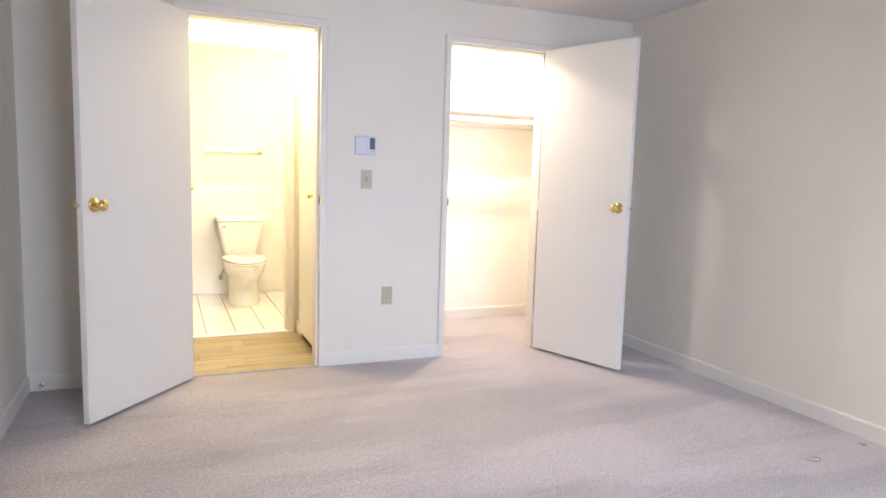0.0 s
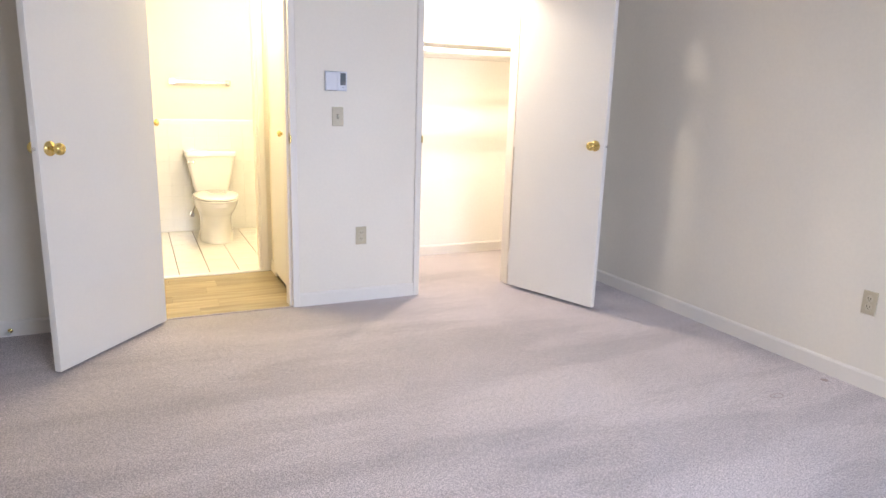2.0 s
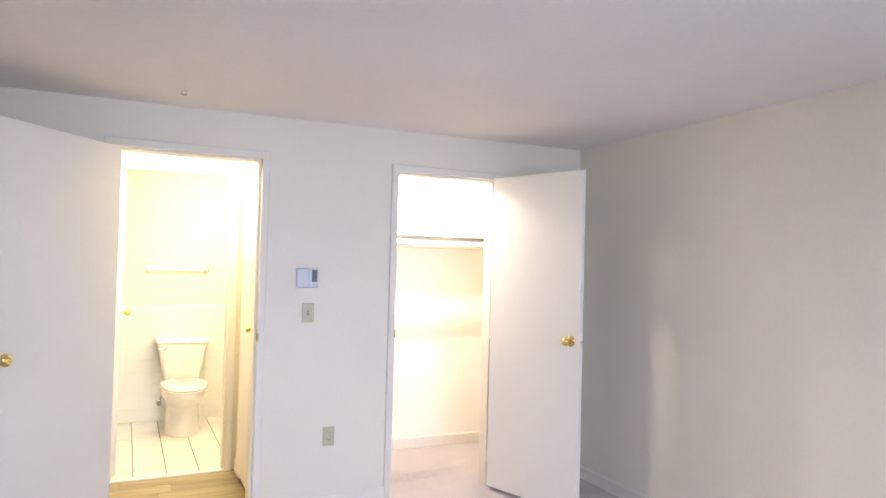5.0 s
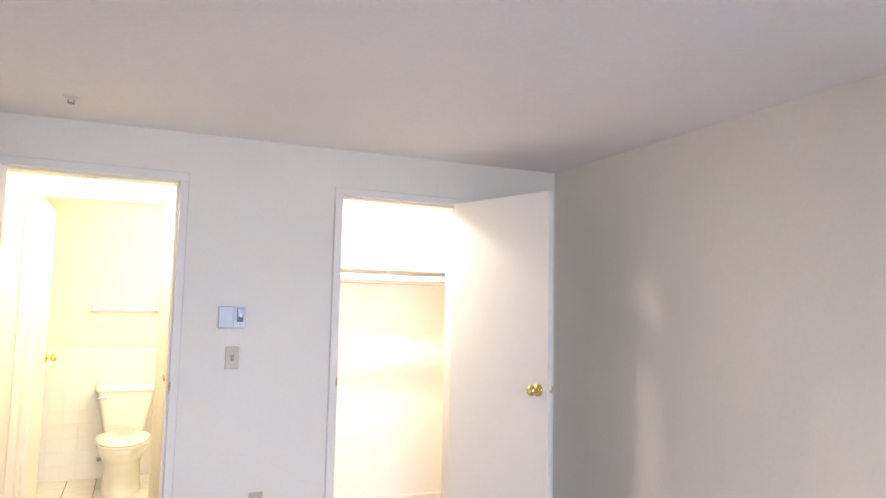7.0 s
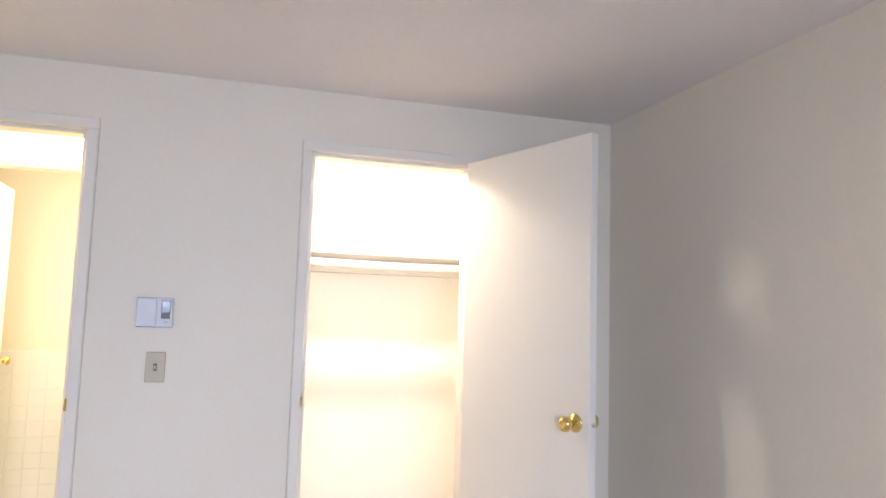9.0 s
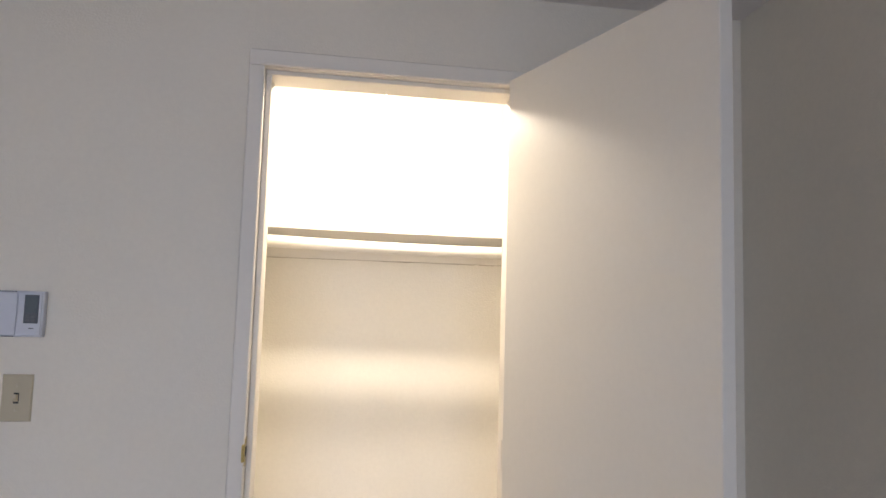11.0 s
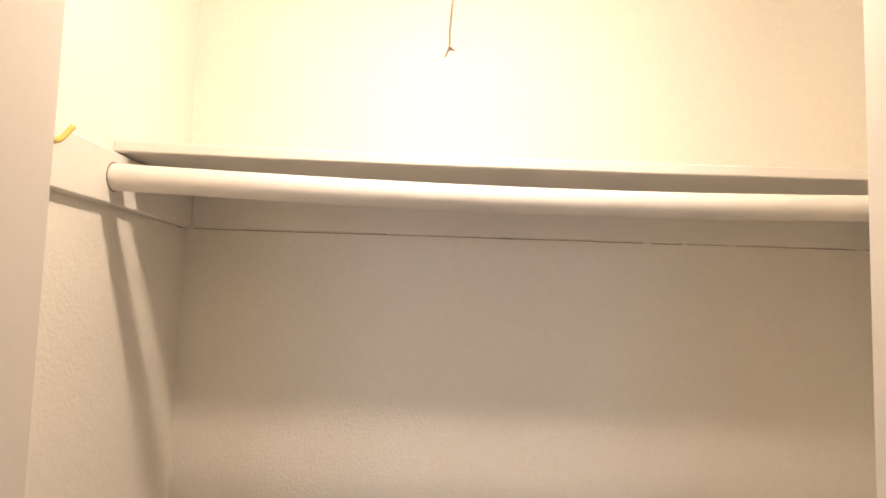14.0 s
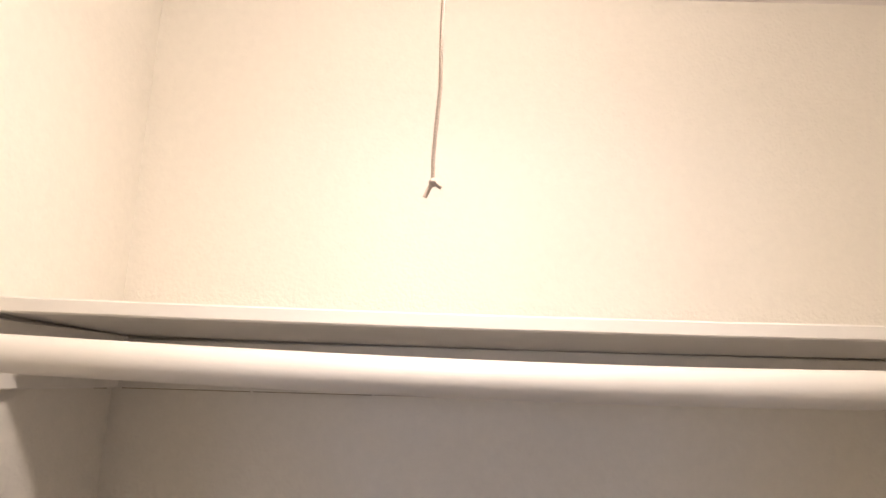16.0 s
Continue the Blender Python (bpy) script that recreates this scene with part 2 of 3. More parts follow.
def oval(cx, cy, z, rx, front, back, steps=36, square=2.0):
    """An egg-shaped ring: half width rx, reaching front towards -y and back towards +y."""
    ring = []
    for k in range(steps):
        a = 2 * math.pi * k / steps
        c, s = math.cos(a), math.sin(a)
        e = 2.0 / square
        x = rx * math.copysign(abs(c) ** e, c)
        y = (back if s > 0 else front) * math.copysign(abs(s) ** e, s)
        ring.append((cx + x, cy + y, z))
    return ring


def structure(name, bm, material, label, category):
    return tagged(part(name, bm, material), label, category, kind="structure")


# ---- the large structure ----
WEST, EAST, CEIL = -2.385, 1.405, 2.32
C_W, C_E, C_N, C_CEIL = -0.205, 1.395, 1.035, 2.365   # closet
H_N, H_E = 0.94, -0.785                                # dressing hall
B_S, B_N, B_W, B_E = 1.05, 2.62, -2.385, -0.32         # bathroom
NT = 0.115                                             # north wall's thickness
BX0, BX1 = -1.603, -0.836                              # bathroom-hall doorway, rabbet to rabbet
CX0, CX1 = 0.0, 0.713                               # closet doorway
HEAD = 2.047
DX0, DX1 = -1.575, -0.860                              # bathroom doorway
HEAD2 = 2.063


def wall_with_doors(y0, y1, x0, x1, top, doors):
    """A wall along x, in pieces round its door openings (x0, x1, head)."""
    bm = bmesh.new()
    at = x0
    for a, b, head in doors:
        add_box(bm, at, a, y0, y1, 0, top)
        add_box(bm, a, b, y0, y1, head, top)
        at = b
    add_box(bm, at, x1, y0, y1, 0, top)
    return bm


structure("wall_north", wall_with_doors(0, NT, WEST - 0.12, EAST + 0.12, 2.45, [(BX0 - 0.03, BX1 + 0.03, HEAD + 0.03), (CX0 - 0.03, CX1 + 0.03, HEAD + 0.03)]),
          M_WALL, "off-white painted drywall with two doorways and orange-peel texture", "wall")
structure("wall_east", box(EAST, EAST + 0.12, SOUTH - 0.12, 0, 0, 2.45), M_WALL, "off-white painted drywall, plain, beside the carpet", "wall")
structure("wall_west", box(WEST - 0.12, WEST, SOUTH - 0.12, 0, 0, 2.45), M_WALL, "off-white painted drywall, plain, beside an open door", "wall")
WX0, WX1, WZ0, WZ1 = -1.25, 0.55, 0.85, 2.15
sw = bmesh.new()
add_box(sw, WEST, WX0, SOUTH - 0.12, SOUTH, 0, 2.45)
add_box(sw, WX1, EAST, SOUTH - 0.12, SOUTH, 0, 2.45)
add_box(sw, WX0, WX1, SOUTH - 0.12, SOUTH, 0, WZ0)
add_box(sw, WX0, WX1, SOUTH - 0.12, SOUTH, WZ1, 2.45)
structure("wall_south", sw, M_WALL, "off-white painted drywall with a wide window opening", "wall")
CEIL_W = 2.283   # the ceiling has settled towards the west wall
structure("ceiling_bedroom", loft([[(x, SOUTH, z), (x, 0, z), (x, 0, z + 0.1), (x, SOUTH, z + 0.1)] for x, z in ((WEST, CEIL_W), (EAST, CEIL - 0.002))]), M_CEIL, "flat white textured ceiling of the bedroom", "ceiling")
structure("floor_bedroom", box(WEST, EAST, SOUTH, 0.0, -0.1, 0), M_CARPET, "mauve-beige cut-pile carpet with vacuum tracks", "carpet")
structure("floor_closet", box(C_W, C_E, 0.0, C_N, -0.1, 0), M_CARPET, "mauve-beige cut-pile carpet inside the closet", "carpet")

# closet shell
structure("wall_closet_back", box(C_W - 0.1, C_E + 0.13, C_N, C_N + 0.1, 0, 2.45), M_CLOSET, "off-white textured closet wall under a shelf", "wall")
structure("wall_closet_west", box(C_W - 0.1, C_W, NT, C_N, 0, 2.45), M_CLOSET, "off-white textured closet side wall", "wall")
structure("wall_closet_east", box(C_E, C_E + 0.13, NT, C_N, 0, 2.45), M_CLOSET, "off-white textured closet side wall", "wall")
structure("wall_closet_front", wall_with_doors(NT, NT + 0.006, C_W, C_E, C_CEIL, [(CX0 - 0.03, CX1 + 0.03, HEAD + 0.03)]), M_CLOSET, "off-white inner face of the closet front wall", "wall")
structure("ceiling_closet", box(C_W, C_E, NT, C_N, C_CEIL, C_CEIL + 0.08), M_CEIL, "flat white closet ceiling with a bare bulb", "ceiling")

# hall and bathroom shell
structure("wall_hall_east", box(H_E, H_E + 0.1, NT, H_N, 0, 2.45), M_WALL, "off-white hall wall with a linen closet door", "wall")
structure("wall_hall_west", box(WEST - 0.12, WEST, NT, B_N, 0, 2.45), M_WALL, "off-white painted wall at the hall's end", "wall")
structure("wall_hall_north", wall_with_doors(H_N, B_S, WEST, B_E, 2.45, [(DX0 - 0.025, DX1 + 0.025, HEAD2 + 0.025)]), M_WALL, "off-white wall round the bathroom doorway", "wall")
structure("wall_bath_north", box(B_W - 0.12, B_E + 0.1, B_N, B_N + 0.1, 0, 2.45), M_WALL, "off-white bathroom wall above the tiled wainscot", "wall")
structure("wall_bath_east", box(B_E, B_E + 0.1, B_S, B_N, 0, 2.45), M_WALL, "off-white bathroom side wall", "wall")
structure("ceiling_hall", box(WEST, H_E, NT, H_N, CEIL, CEIL + 0.1), M_CEIL, "flat white hall ceiling", "ceiling")
structure("ceiling_bathroom", box(B_W, B_E, B_S, B_N, CEIL, CEIL + 0.1), M_CEIL, "flat white bathroom ceiling", "ceiling")
floor_hall = structure("floor_hall", box(WEST, H_E, 0.0, H_N - 0.01, -0.1, -0.006), M_DARK, "light oak vinyl plank floor in the hall", "floor")
floor_bath = structure("floor_bathroom", box(B_W, B_E, B_S - 0.08, B_N, -0.1, -0.004), M_FGROUT, "white square floor tiles with dark grout", "floor")
structure("threshold", box(DX0, DX1, H_N - 0.01, H_N + 0.03, -0.05, 0.012, bevel=0.004), M_THRESH, "white marble threshold between plank and tile floors", "threshold")
structure("carpet_edge_strip", box(BX0, BX1, -0.006, 0.012, -0.02, 0.006, bevel=0.002), M_CARPET, "bound carpet edge at the hall doorway", "carpet edge")

# window behind the walker
window = tagged(empty("window_1", pose((WX0 + WX1) / 2, SOUTH - 0.06, WZ0)), "wide aluminium-framed bedroom window with two panes", "window", kind="structure")
ww, wh = WX1 - WX0, WZ1 - WZ0
fr = bmesh.new()
add_box(fr, -ww / 2, ww / 2, -0.03, 0.03, 0, 0.05)
add_box(fr, -ww / 2, ww / 2, -0.03, 0.03, wh - 0.05, wh)
for x in (-ww / 2, -0.03, ww / 2 - 0.06):
    add_box(fr, x, x + 0.06, -0.03, 0.03, 0.05, wh - 0.05)
part("window_frame", fr, M_ALU, window)
for a, b in ((-ww / 2 + 0.06, -0.03), (0.03, ww / 2 - 0.06)):
    pane = part("pane", box(a, b, -0.003, 0.003, 0.05, wh - 0.05), M_GLASS, window)
    pane.visible_shadow = False


# ---- baseboards ----
def baseboard(name, ax, ay, bx, by, height=0.085, depth=0.012):
    """A flat board with an eased top along a wall; the room lies to the left of a to b."""
    a, b = Vector((ax, ay, 0)), Vector((bx, by, 0))
    d = (b - a).normalized()
    n = Vector((-d.y, d.x, 0))
    prof = ((0, 0), (depth, 0), (depth, height - 0.012), (depth - 0.004, height - 0.003), (depth - 0.008, height), (0, height))
    bm = loft([[tuple(p + n * o + Vector((0, 0, h))) for o, h in prof] for p in (a, b)])
    return structure(name, bm, M_TRIM, "low white painted baseboard along the carpet", "baseboard")


CAS = 0.040
baseboard("baseboard_north_mid", CX0 - CAS, 0, BX1 + CAS, 0)
baseboard("baseboard_north_west", BX0 - CAS, 0, WEST, 0)
baseboard("baseboard_north_east", EAST, 0, CX1 + CAS, 0)
baseboard("baseboard_east", EAST, SOUTH, EAST, -0.012)
baseboard("baseboard_west", WEST, -0.012, WEST, SOUTH)
baseboard("baseboard_south", WEST + 0.012, SOUTH, EAST - 0.012, SOUTH)
baseboard("baseboard_closet_back", C_E, C_N, C_W, C_N)
baseboard("baseboard_closet_west", C_W, C_N - 0.012, C_W, NT + 0.006)
baseboard("baseboard_closet_east", C_E, NT + 0.006, C_E, C_N - 0.012)
baseboard("baseboard_hall_east", H_E, 0.80, H_E, H_N)


# ---- door frames ----
def door_frame(name, x0, x1, head, y0, y1, face_w, label, stop_from, proud=0.015):
    """Painted frame: face trim on the y0 side, jambs with a stop, head. Opening x0 to x1."""
    thing = tagged(empty(name, pose(0, 0, 0)), label, "door frame", kind="structure")
    yf = y0 - proud
    for side, sx in (("left", -1), ("right", 1)):
        xr = x0 if sx < 0 else x1
        lo, hi = sorted((xr, xr + sx * face_w))
        part("casing", box(lo, hi, yf, y0, 0, head, bevel=0.003), M_TRIM, thing)
        lo, hi = sorted((xr, xr + sx * 0.028))
        part("jamb", box(lo, hi, y0, y1, 0, head), M_TRIM, thing)
        lo, hi = sorted((xr, xr - sx * 0.016))
        part("stop", box(lo, hi, stop_from, y1, 0, head - 0.013, bevel=0.002), M_TRIM, thing)
        lo, hi = sorted((xr + sx * face_w, xr + sx * (face_w + 0.0025)))
        part("caulk", box(lo, hi, y0 - 0.0025, y0, 0, head + face_w + 0.003), M_CAULK, thing)
        part("back_casing", box(*sorted((xr + sx * 0.002, xr + sx * face_w)), y1, y1 + 0.012, 0, head, bevel=0.002), M_TRIM, thing)
    part("head_casing", box(x0 - face_w, x1 + face_w, yf, y0, head, head + face_w + 0.003, bevel=0.003), M_TRIM, thing)
    part("head_jamb", box(x0, x1, y0, y1, head, head + 0.028), M_TRIM, thing)
    part("head_stop", box(x0 + 0.0005, x1 - 0.0005, stop_from, y1, head - 0.013, head, bevel=0.002), M_TRIM, thing)
    part("caulk", box(x0 - face_w, x1 + face_w, y0 - 0.0025, y0, head + face_w + 0.003, head + face_w + 0.0055), M_CAULK, thing)
    return thing


frame_bath = door_frame("door_frame_1", BX0, BX1, HEAD, 0, NT, CAS, "white painted door frame of the bathroom hall", 0.022)
frame_closet = door_frame("door_frame_2", CX0, CX1, HEAD, 0, NT + 0.006, CAS, "white painted door frame of the walk-in closet", 0.022)
frame_inner = door_frame("door_frame_3", DX0, DX1, HEAD2, H_N, B_S, 0.045, "white painted door frame of the bathroom", 0.945)


def strike(parent, x, sx, y, z):
    """Brass strike plate let into a jamb, with its curled lip."""
    bm = bmesh.new()
    add_box(bm, *sorted((x - sx * 0.001, x + sx * 0.0015)), y - 0.014, y + 0.016, z - 0.035, z + 0.035, bevel=0.0006)
    add_box(bm, *sorted((x - sx * 0.006, x + sx * 0.002)), y - 0.030, y - 0.013, z - 0.022, z + 0.022, bevel=0.002)
    pl = part("strike_plate", bm, M_BRASS, parent, "brass strike plate")
    part("latch_hole", box(*sorted((x + sx * 0.0012, x + sx * 0.0025)), y - 0.006, y + 0.008, z - 0.012, z + 0.012), M_DARK, pl)
    return pl


strike(frame_closet, CX0, 1, 0.006, 1.03)
strike(frame_bath, BX1, -1, 0.006, 1.03)


# ---- doors ----
KNOB = ((0, 0), (0.033, 0), (0.033, 0.003), (0.030, 0.007), (0.020, 0.010), (0.013, 0.014), (0.011, 0.028), (0.013, 0.033), (0.020, 0.037), (0.026, 0.044),
        (0.0275, 0.051), (0.026, 0.058), (0.021, 0.064), (0.013, 0.067), (0.011, 0.0655), (0, 0.065))


def door(name, hinge, angle, width, height, label, inner=1, knob_z=1.01, scale=1.0, hinges=True, base=0.014, gap=0.003):
    """A flush hollow-core leaf. hinge: place of the pin; the leaf runs from it along +x turned by angle; inner: the side (+1 or -1 in y) of its thickness."""
    thing = tagged(empty(name, pose(hinge[0], hinge[1], base, 0, 0, angle)), label, "door", kind="structure")
    t = 0.035
    lo, hi = (0, t) if inner > 0 else (-t, 0)
    part("leaf", box(gap, width, lo, hi, 0, height, bevel=0.0025, segments=2), M_DOOR, thing)
    bx = width - 0.062
    for s, y in ((1, hi), (-1, lo)):
        k = part("knob", lathe([(r * scale, h * scale) for r, h in KNOB]), M_BRASS, thing, "polished brass door knob", True, pose(bx, y, knob_z, -90 * s, 0, 0))
        for zz in (0.024, -0.024):
            part("screw", lathe([(0, 0.0045), (0.0028, 0.0045), (0.0028, 0.0075), (0, 0.008)], 10), M_DARK, k, "", True, pose(0, zz * scale, 0))
    mid = (lo + hi) / 2
    plate = part("latch_plate", box(width - 0.001, width + 0.0012, mid - 0.011, mid + 0.011, knob_z - 0.027, knob_z + 0.027, bevel=0.0005), M_DOOR, thing)
    part("latch_bolt", lathe([(0, -0.002), (0.0085, -0.002), (0.0085, 0.008), (0.007, 0.011), (0, 0.011)], 16), M_CHROME, plate, "bright steel latch bolt", True, pose(width + 0.001, mid, knob_z, 0, 90, 0))
    if hinges:
        for z in (0.19, 1.0, height - 0.17):
            y = lo if inner > 0 else hi
            pin = part("hinge", lathe([(0, -0.046), (0.0055, -0.045), (0.0055, 0.045), (0, 0.046)], 12), M_TRIM, thing, "paint-covered butt hinge", True, pose(-0.001, y, z))
            into = 0.028 if inner > 0 else -0.028
            part("hinge_leaf", box(0.0, gap, *sorted((0.0, into)), -0.041, 0.041), M_TRIM, pin)
            part("hinge_leaf", box(-0.016, 0.0, -0.002, 0.018, -0.041, 0.041, bevel=0.0008), M_TRIM, pin)
    return thing


door("door_1", (BX0 + 0.0166, -0.030), -128.35, 0.766, 2.020, "white flush hollow-core door standing wide open over the carpet", 1)
door("door_2", (0.6965, -0.0165), 180 + 108.74, 0.714, 2.0275, "white flush closet door standing open beside the lit closet", -1, base=0.0225, gap=0.014)
door("door_3", (DX0 + 0.002, B_S - 0.0), 91.0, 0.705, 2.03, "white flush bathroom door swung into the bathroom", -1, 1.03)


def linen_door():
    """The narrow closed door in the hall's side wall, in its own frame."""
    fr2 = tagged(empty("door_frame_4", pose(0, 0, 0)), "white painted frame of the linen closet door", "door frame", kind="structure")
    y0, y1, top = 0.165, 0.745, 2.045
    part("casing", box(H_E - 0.014, H_E, y1 + 0.004, y1 + 0.045, 0, top + 0.042, bevel=0.003), M_TRIM, fr2)
    part("casing", box(H_E - 0.014, H_E, NT + 0.012, y0 - 0.004, 0, top + 0.042, bevel=0.003), M_TRIM, fr2)
    part("head_casing", box(H_E - 0.014, H_E, y0 - 0.004, y1 + 0.004, top, top + 0.042, bevel=0.003), M_TRIM, fr2)
    thing = tagged(empty("door_4", pose(H_E - 0.001, y0, 0.046)), "narrow white linen closet door, closed, with small knob", "door", kind="structure")
    part("leaf", box(-0.024, 0, 0, y1 - y0, 0, 1.989, bevel=0.0025), M_DOOR, thing)
    # thin dark strips on the solid wall, painting the shade round the leaf
    part("gap_shadow", box(H_E - 0.003, H_E - 0.0005, y0 + 0.002, y1 - 0.002, 0.0, 0.05), M_DARK, fr2, "dark strip painted in as shade under the leaf")
    part("gap_shadow", box(H_E - 0.003, H_E - 0.0005, y0 + 0.01, y1, 2.036, 2.044), M_CRACK, fr2, "dark strip painted in as shade above the leaf")
    part("knob", lathe([(r * 0.72, h * 0.72) for r, h in KNOB]), M_BRASS, thing, "small brass knob", True, pose(-0.024, 0.085, 1.0, 0, -90, 0))
    for z in (0.2, 1.8):
        hg = bmesh.new()
        add_box(hg, -0.027, -0.023, y1 - y0 - 0.016, y1 - y0 + 0.016, z - 0.04, z + 0.04, bevel=0.001)
        part("hinge", hg, M_TRIM, thing, "paint-covered butt hinge")


linen_door()


# ---- wall fittings of the bedroom ----
def thermostat():
    """Two-part wall thermostat: hinged cover, display with keys, vents above and below."""
    x0, x1, z0, z1 = -0.624, -0.494, 1.312, 1.424
    t = tagged(empty("thermostat", pose(x0, 0, z0)), "white plastic digital thermostat mounted on the wall", "thermostat")
    w, h = x1 - x0, z1 - z0
    part("body", box(0, w, -0.022, 0, 0, h, bevel=0.003, segments=2), M_PLASTIC, t)
    part("cover", box(0.003, w * 0.545, -0.0255, -0.022, 0.004, h - 0.004, bevel=0.0015), M_PLASTIC, t)
    part("face", box(w * 0.56, w - 0.003, -0.0265, -0.022, 0.004, h - 0.004, bevel=0.0015), M_PLASTIC, t)
    bez = part("display_bezel", box(w * 0.68, w * 0.93, -0.0285, -0.0265, h * 0.30, h * 0.92, bevel=0.0008), M_BEZEL, t, "dark grey display surround")
    part("display", box(w * 0.705, w * 0.905, -0.0295, -0.0285, h * 0.53, h * 0.89), M_LCD, bez, "greenish liquid crystal display")
    for x in (0.725, 0.82):
        for z in (0.34, 0.42):
            part("key", box(w * x, w * (x + 0.07), -0.0305, -0.0285, h * z, h * (z + 0.055), bevel=0.0006), M_BUTTON, bez)
    part("nameplate", box(w * 0.77, w * 0.86, -0.0271, -0.0265, h * 0.18, h * 0.20), M_BEZEL, t)
    for k in range(9):
        for z in (h - 0.0025, 0.0005):
            part("vent", box(0.006 + k * 0.0072, 0.0095 + k * 0.0072, -0.0262, -0.0225, z, z + 0.002), M_DARK, t)


thermostat()


def screw(parent, x, y, z):
    part("screw", lathe([(0, 0), (0.0035, 0), (0.003, 0.0012), (0, 0.0015)], 12), M_IVORY2, parent, "", True, pose(x, y, z, 90, 0, 0))


def plate_box(parent, w, h):
    """Cover plate with a sloped rim, its back on the wall at y = 0."""
    ring = lambda i, y: [(-w / 2 + i, y, -h / 2 + i), (w / 2 - i, y, -h / 2 + i), (w / 2 - i, y, h / 2 - i), (-w / 2 + i, y, h / 2 - i)]
    return part("plate", loft([ring(0, 0), ring(0, -0.002), ring(0.003, -0.0055)]), M_IVORY, parent)


def light_switch():
    s = tagged(empty("light_switch", pose(-0.546, 0, 1.163)), "ivory toggle light switch below the thermostat", "light switch")
    plate_box(s, 0.070, 0.114)
    part("slot", box(-0.006, 0.006, -0.0062, -0.0052, -0.013, 0.013), M_DARK, s)
    part("toggle", loft([[(-0.0045, -0.0058, -0.009), (0.0045, -0.0058, -0.009), (0.0045, -0.0058, 0.007), (-0.0045, -0.0058, 0.007)],
                         [(-0.0035, -0.017, 0.001), (0.0035, -0.017, 0.001), (0.0035, -0.014, 0.010), (-0.0035, -0.014, 0.010)]]), M_IVORY2, s, "flipped-up ivory toggle")
    for z in (0.030, -0.030):
        screw(s, 0, -0.0055, z)


light_switch()


def outlet(at, label):
    o = tagged(empty("wall_outlet", at), label, "outlet", "wall outlets")
    plate_box(o, 0.070, 0.114)
    for z in (0.0195, -0.0195):
        bm = lathe([(0, 0), (0.0168, 0), (0.0168, 0.0018), (0.0155, 0.003), (0, 0.003)], 24)
        f = part("socket", bm, M_IVORY2, o, "", True, pose(0, -0.0050, z, 90, 0, 0))
        for x, hh in ((-0.0065, 0.0045), (0.0065, 0.0035)):
            part("slot", box(x - 0.0016, x + 0.0016, -hh, hh, 0.0028, 0.0036), M_DARK, f, "", False, pose(0, 0.003, 0))
        part("earth_hole", lathe([(0, 0.0028), (0.0026, 0.0028), (0.0026, 0.0034), (0, 0.0034)], 12), M_DARK, f, "", False, pose(0, -0.008, 0))
    screw(o, 0, -0.0055, 0)
    return o


outlet(pose(-0.399, 0, 0.427), "ivory duplex wall outlet between the two doorways")
outlet(pose(EAST, -2.09, 0.412, 0, 0, -90), "ivory duplex wall outlet low on the plain wall")

stop = tagged(empty("door_stop", pose(-2.318, -0.012, 0.032)), "small brass door stop with rubber tip on the baseboard", "door stop")
part("post", lathe([(0, 0), (0.012, 0), (0.012, 0.003), (0.005, 0.006), (0.005, 0.048), (0, 0.048)], 16), M_BRASS, stop, "", True, pose(0, 0, 0, 90, 0, 0))
part("tip", lathe([(0, 0.048), (0.009, 0.048), (0.010, 0.054), (0.008, 0.060), (0, 0.061)], 16), M_RUBBER, stop, "pale rubber tip", True, pose(0, 0, 0, 90, 0, 0))

spk = tagged(empty("fire_sprinkler", pose(-1.297, -0.42, CEIL - 0.026)), "white ceiling sprinkler head with metal deflector", "sprinkler")
part("escutcheon", lathe([(0, 0), (0.034, 0), (0.032, -0.006), (0.018, -0.011), (0, -0.011)], 24), M_TRIM, spk, "", True)
part("body", lathe([(0, -0.011), (0.010, -0.011), (0.010, -0.016), (0.007, -0.019), (0, -0.019)], 16), M_TRIM, spk, "", True)
for s in (-1, 1):
    part("arm", tube([(s * 0.007, 0, -0.016), (s * 0.013, 0, -0.022), (s * 0.010, 0, -0.029), (0, 0, -0.032)], 0.002, 8), M_STEEL, spk, "", True)
part("deflector", lathe([(0, -0.031), (0.015, -0.032), (0.015, -0.034), (0, -0.035)], 20), M_STEEL, spk, "", True)

# carpet marks by the plain wall
ringb = bmesh.new()
for k in range(20):
    a = 2 * math.pi * k / 20
    r = 0.034 * (1 + 0.12 * math.sin(3 * a))
    bmesh.ops.create_cube(ringb, size=1, matrix=Matrix.LocRotScale((r * math.cos(a), 0.55 * r * math.sin(a), 0.001), Euler((0, 0, a)), (0.003, 0.010, 0.003)))
tagged(part("carpet_ring_mark", ringb, M_STAIN, None, "", False, pose(0.936, -2.037, 0)), "faint dark ring worn into the carpet", "carpet mark")
spot = lathe([(0, 0.003), (0.010, 0.0025), (0.018, 0.001), (0.02, -0.002), (0, -0.002)], 14)
tagged(part("carpet_spot", spot, M_STAIN, None, "", True, pose(1.318, -1.994, 0)), "small dark spot on the carpet by the baseboard", "carpet mark")

